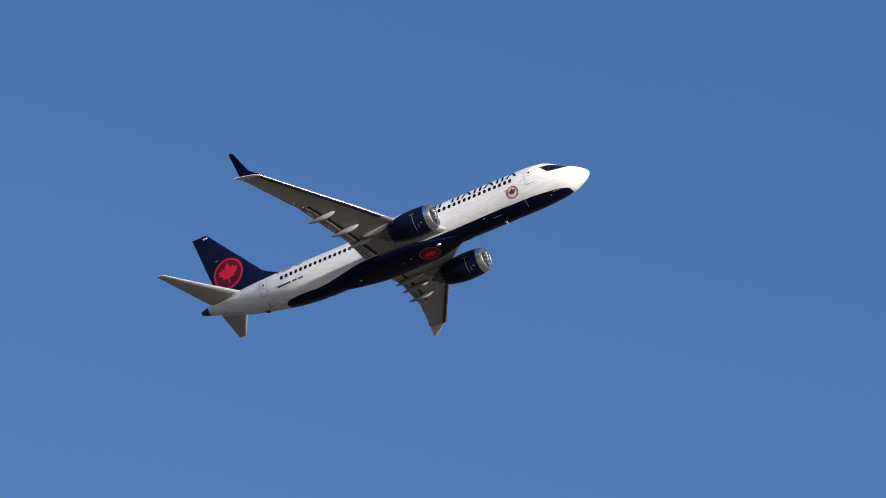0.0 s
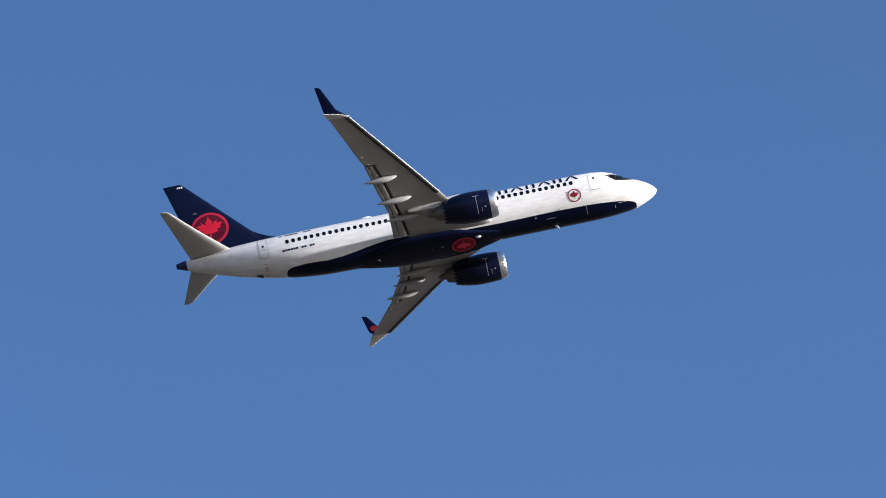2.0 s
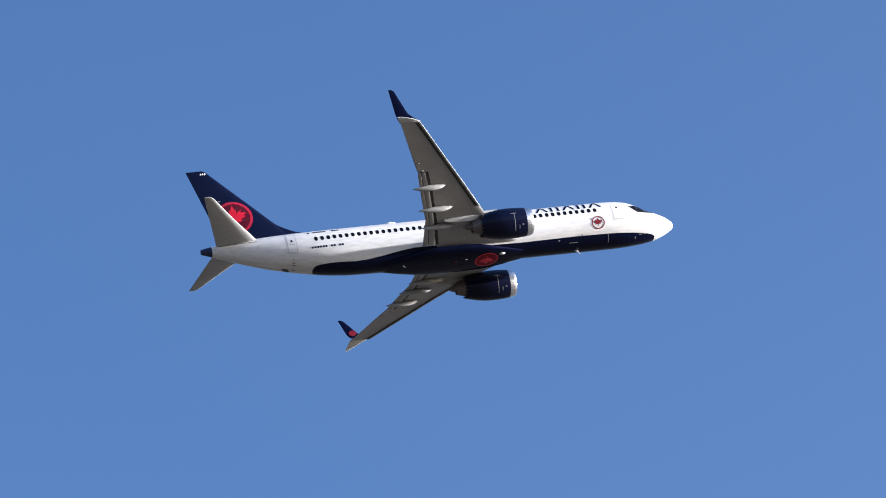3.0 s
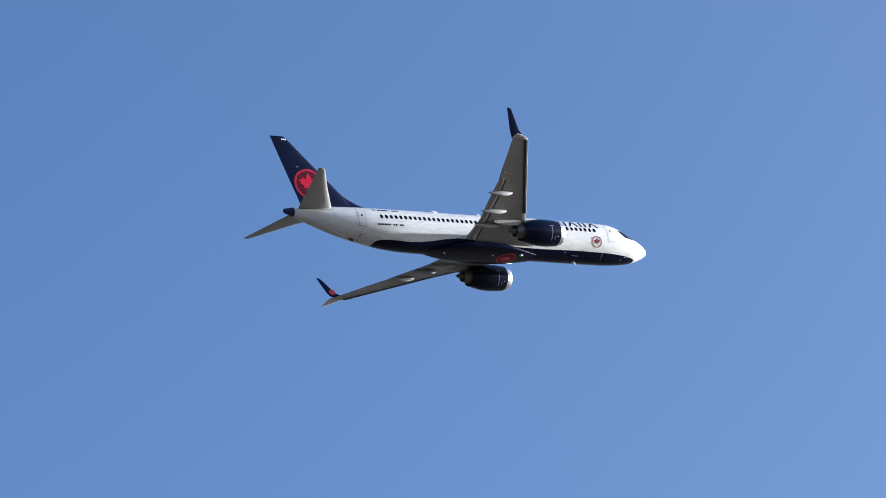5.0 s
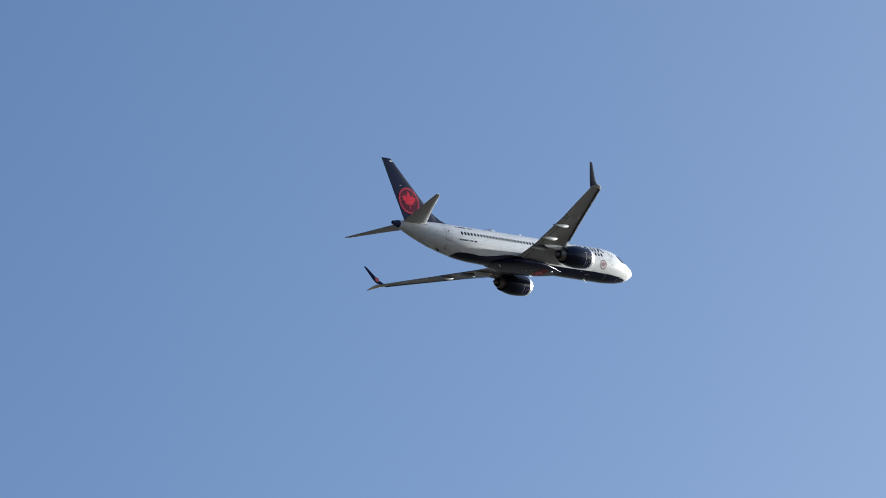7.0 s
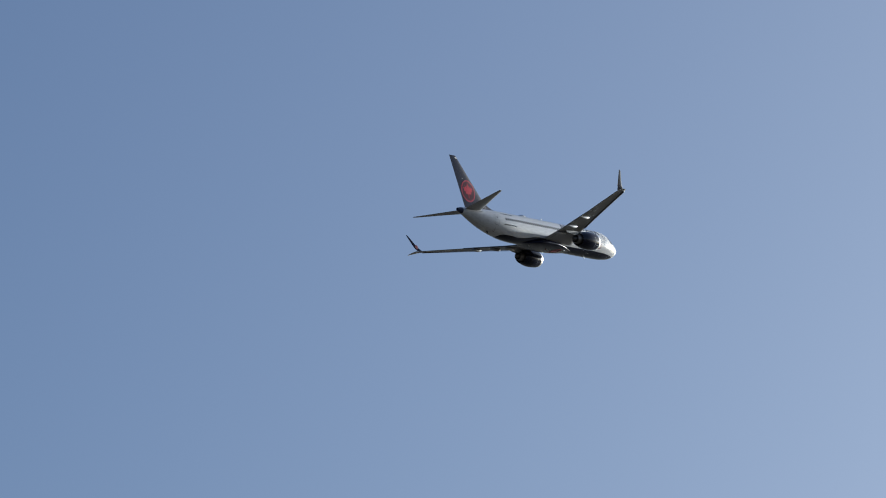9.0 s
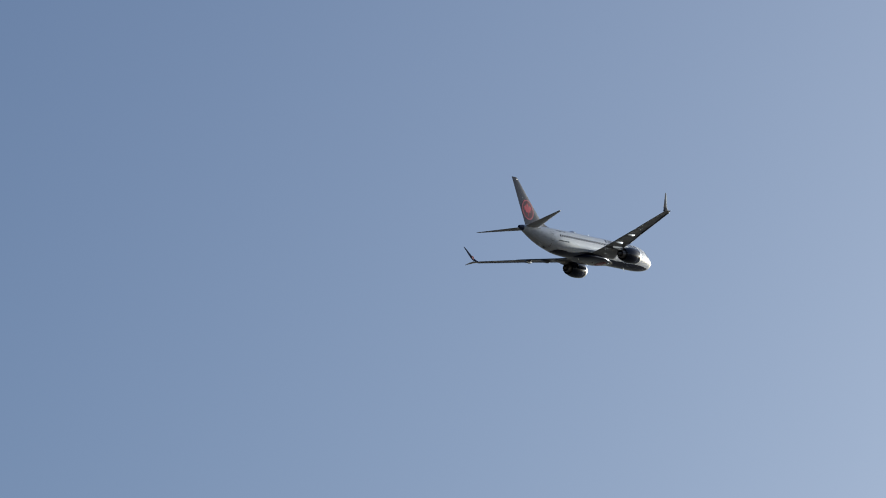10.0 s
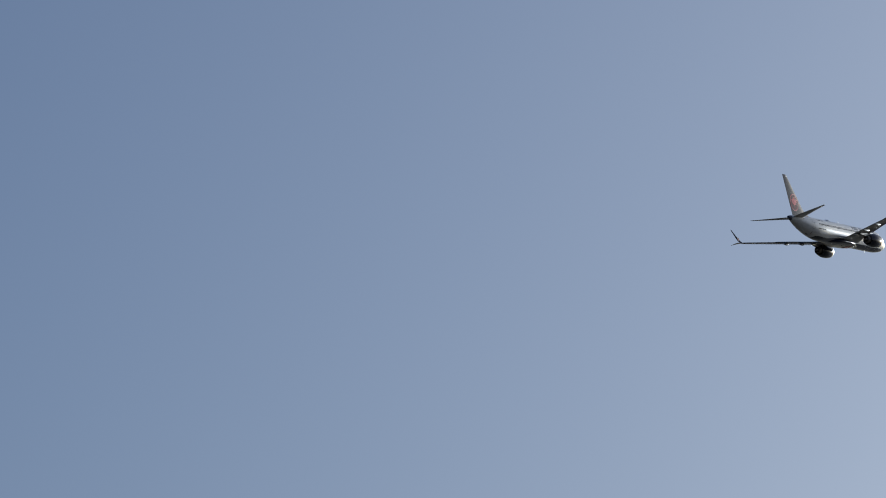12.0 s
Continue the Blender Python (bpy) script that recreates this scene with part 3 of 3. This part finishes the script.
ENG_Y, ENG_Z = 4.83, -1.72
for side in (-1, 1):
    y = side * ENG_Y
    cowl = part("engine_cowl", revolve([(-13.28, 1.165), (-13.6, 1.20), (-14.2, 1.24), (-14.8, 1.25), (-15.4, 1.22), (-16.0, 1.13), (-16.5, 1.02),
                                        (-16.85, 0.93), (-16.84, 0.90), (-16.3, 0.94), (-15.5, 0.95)], y, ENG_Z), navy, airliner, "navy engine nacelle")
    cowl.location.x = -0.12
    part("inlet_lip", revolve([(-13.30, 1.172), (-13.0, 1.125), (-12.82, 1.07), (-12.73, 1.01), (-12.72, 0.97), (-12.78, 0.92), (-12.95, 0.885), (-13.15, 0.87)],
                              y, ENG_Z), silver, cowl, "polished silver inlet lip")
    part("inlet_duct", revolve([(-13.14, 0.868), (-13.5, 0.87), (-14.25, 0.885)], y, ENG_Z), duct_grey, cowl)
    fan = bmesh.new()
    for k in range(18):
        a = 2 * math.pi * k / 18
        row = []
        for r in (0.25, 0.55, 0.87):
            tw = 0.10 + 0.10 * r
            row.append([(-14.05, y + r * math.cos(a - tw), ENG_Z + r * math.sin(a - tw)), (-14.25, y + r * math.cos(a + tw), ENG_Z + r * math.sin(a + tw))])
        vs = [[fan.verts.new(p) for p in q] for q in row]
        for p, q in zip(vs, vs[1:]):
            fan.faces.new((p[0], p[1], q[1], q[0]))
    part("fan", fan, dark, cowl, "dark metal fan blades")
    part("fan_case", revolve([(-14.26, 0.89), (-14.27, 0.01)], y, ENG_Z), dark, cowl)
    part("spinner", revolve([(-13.6, 0.01), (-13.72, 0.10), (-14.0, 0.23), (-14.2, 0.29)], y, ENG_Z, 24), dark, cowl)
    part("core_nozzle", revolve([(-15.5, 0.90), (-16.2, 0.84), (-16.8, 0.74), (-17.4, 0.60), (-17.7, 0.52), (-17.69, 0.49), (-17.0, 0.5)], y, ENG_Z + 0.02),
         nozzle_metal, cowl, "heat-stained metal core nozzle")
    part("exhaust_plug", revolve([(-17.0, 0.36), (-17.6, 0.34), (-18.1, 0.20), (-18.4, 0.04), (-18.42, 0.005)], y, ENG_Z + 0.02, 24), nozzle_metal, cowl)
    # chevrons on the fan nozzle
    chev = bmesh.new()
    for k in range(18):
        a0, a1 = 2 * math.pi * k / 18, 2 * math.pi * (k + 1) / 18
        p = lambda a, x, r: chev.verts.new((x, y + r * math.cos(a), ENG_Z + r * math.sin(a)))
        va, vb, vc = p(a0, -16.84, 0.932), p(a1, -16.84, 0.932), p((a0 + a1) / 2, -17.10, 0.875)
        vd, ve, vf = p(a0, -16.84, 0.912), p(a1, -16.84, 0.912), p((a0 + a1) / 2, -17.10, 0.860)
        chev.faces.new((va, vb, vc)), chev.faces.new((vd, vf, ve)), chev.faces.new((va, vc, vf, vd)), chev.faces.new((vb, ve, vf, vc))
    part("nozzle_chevrons", chev, navy, cowl, smooth=False)
    # pylon from the nacelle to the wing
    py = []
    for x, z0, z1, w in ((-13.9, -0.52, -0.40, 0.02), (-14.6, -0.60, -0.44, 0.16), (-15.6, -0.70, -0.38, 0.22), (-16.6, -0.95, -0.42, 0.24), (-17.6, -1.25, -0.55, 0.24),
                         (-18.8, -1.18, -0.6, 0.18), (-19.8, -0.95, -0.65, 0.04)):
        py.append([(x, y - w, z0), (x, y + w, z0), (x, y + w * 0.9, z1), (x, y, z1 + 0.06), (x, y - w * 0.9, z1)])
    part("pylon", loft(py), grey, cowl, "grey engine pylon")
    # stencils on the cowl: a ring line with a short cross bar, latches
    def cowl_bar(x0, x1, a0, a1, rad):
        return part("cowl_marking", patch(lambda u, v: Vector((x0 + (x1 - x0) * u, y - rad * math.cos(a0 + (a1 - a0) * v), ENG_Z + rad * math.sin(a0 + (a1 - a0) * v))),
                                          2, 12), seam, cowl)
    cowl_bar(-14.355, -14.32, radians(-62), radians(8), 1.256)
    cowl_bar(-14.60, -14.12, radians(8), radians(10), 1.257)
    cowl_bar(-14.00, -13.97, radians(-55), radians(-38), 1.245)
    cowl_bar(-13.75, -13.62, radians(-40), radians(-36), 1.225)

# ---- tail ----
FIN = [(1.5, -31.05, -37.10), (2.0, -31.50, -37.24), (3.2, -32.55, -37.55), (5.0, -34.10, -38.05), (7.0, -35.85, -38.58), (8.9, -37.50, -39.08), (9.04, -37.72, -39.12)]


def fin_half(x, z):
    le, te = along([(q[0], q[1]) for q in FIN], z), along([(q[0], q[2]) for q in FIN], z)
    u = max(0.0, min(1.0, (le - x) / (le - te)))
    th = 0.34 - 0.20 * (z - 1.5) / 7.5
    return 5 * th * (0.2969 * math.sqrt(u) - 0.126 * u - 0.3516 * u * u + 0.2843 * u ** 3 - 0.1036 * u ** 4)


fin_rings = []
for z, le, te in FIN:
    prof = lens(le, te, (0.34 - 0.20 * (z - 1.5) / 7.5) * (0.35 if z > 9 else 1))
    fin_rings.append([(x, h, z) for x, h in prof] + [(x, -h, z) for x, h in prof[-2:0:-1]])
fin = part("tail_fin", loft(fin_rings), navy, airliner, "navy tail fin with a red ring emblem")
dorsal = []
for x, z, w in ((-28.3, 1.98, 0.02), (-29.4, 2.07, 0.05), (-30.4, 2.19, 0.08), (-31.2, 2.43, 0.10), (-32.0, 2.85, 0.12), (-32.6, 3.26, 0.13), (-33.1, 3.80, 0.13), (-33.6, 4.2, 0.10)):
    dorsal.append([(x, -w - 0.02, 1.85), (x, -w * 0.7, (1.85 + z) / 2), (x, -0.02, z), (x, 0.02, z), (x, w * 0.7, (1.85 + z) / 2), (x, w + 0.02, 1.85)])
part("dorsal_fin", loft(dorsal), navy, fin)
emblem(lambda u, v, w: Vector((-35.93 + u, -fin_half(-35.93 + u, 4.20 + v) - 0.012 - w, 4.20 + v)), 1.56, ring_red, red, fin, "bright red ring", 0.14, back=emblem_wine, leaf_size=0.77)
part("rudder_hinge_line", patch(lambda u, v: (lambda z: Vector((along([(q[0], q[2]) for q in FIN], z) + (1.75 - 1.15 * (z - 2.1) / 6.8) + 0.03 * u, 0, z)))(2.1 + 6.7 * v)
                                , 1, 12), dark, fin)
for k in range(3):
    part("fin_marking", patch(lambda u, v, k=k: (lambda x, z: Vector((x, -fin_half(x, z) - 0.012, z)))(-37.98 + 0.17 * k + 0.12 * u, 8.62 + 0.15 * v), 1, 2), faint, fin)

part("rudder_marking", patch(lambda u, v: (lambda x, z: Vector((x, -fin_half(x, z) - 0.012, z)))(-37.05 + 0.30 * u, 5.90 + 0.05 * v), 2, 1), seam, fin)

for side in (-1, 1):
    r = []
    for yy, le, te, th in ((0.3, -34.20, -37.85, 0.30), (0.87, -34.60, -37.98, 0.28), (4.0, -36.72, -38.68, 0.17), (7.0, -38.60, -39.34, 0.08), (7.24, -38.88, -39.40, 0.04)):
        prof = lens(le, te, th)
        zz = 1.44 + 0.088 * yy
        r.append([(x, side * yy, zz + h) for x, h in prof] + [(x, side * yy, zz - h) for x, h in prof[-2:0:-1]])
    part("tailplane", loft(r), grey, airliner, "light grey horizontal tailplane")


# ---- movement ----
FLY = [
    (0.0, -162.72, 334.61, 169.49),
    (0.5, -124.70, 333.60, 175.12),
    (1.0, -86.72, 332.80, 179.82),
    (1.5, -48.74, 332.18, 183.77),
    (2.0, -10.74, 331.74, 187.16),
    (2.5, 27.32, 331.44, 190.14),
    (3.0, 65.44, 331.28, 192.86),
    (3.5, 103.65, 331.22, 195.44),
    (4.0, 141.94, 331.27, 197.99),
    (4.5, 180.30, 331.40, 200.61),
    (5.0, 218.73, 331.60, 203.38),
    (5.5, 257.21, 331.87, 206.37),
    (6.0, 295.71, 332.18, 209.62),
    (6.5, 334.20, 332.55, 213.16),
    (7.0, 372.65, 332.94, 217.02),
    (7.5, 411.00, 333.38, 221.19),
    (8.0, 449.21, 333.84, 225.66),
    (8.5, 487.20, 334.32, 230.40),
    (9.0, 524.93, 334.84, 235.37),
    (9.5, 562.31, 335.38, 240.50),
    (10.0, 599.26, 335.95, 245.72),
    (10.5, 635.70, 336.56, 250.93),
    (11.0, 671.52, 337.21, 256.02),
    (11.5, 706.63, 337.90, 260.87),
    (12.0, 740.93, 338.65, 265.35),
]
ATTITUDE = (-2.690, -10.928, 0.0)


def motions():
    walk(airliner, [(t, pose(x, y, z, *ATTITUDE)) for t, x, y, z in FLY])


motions()
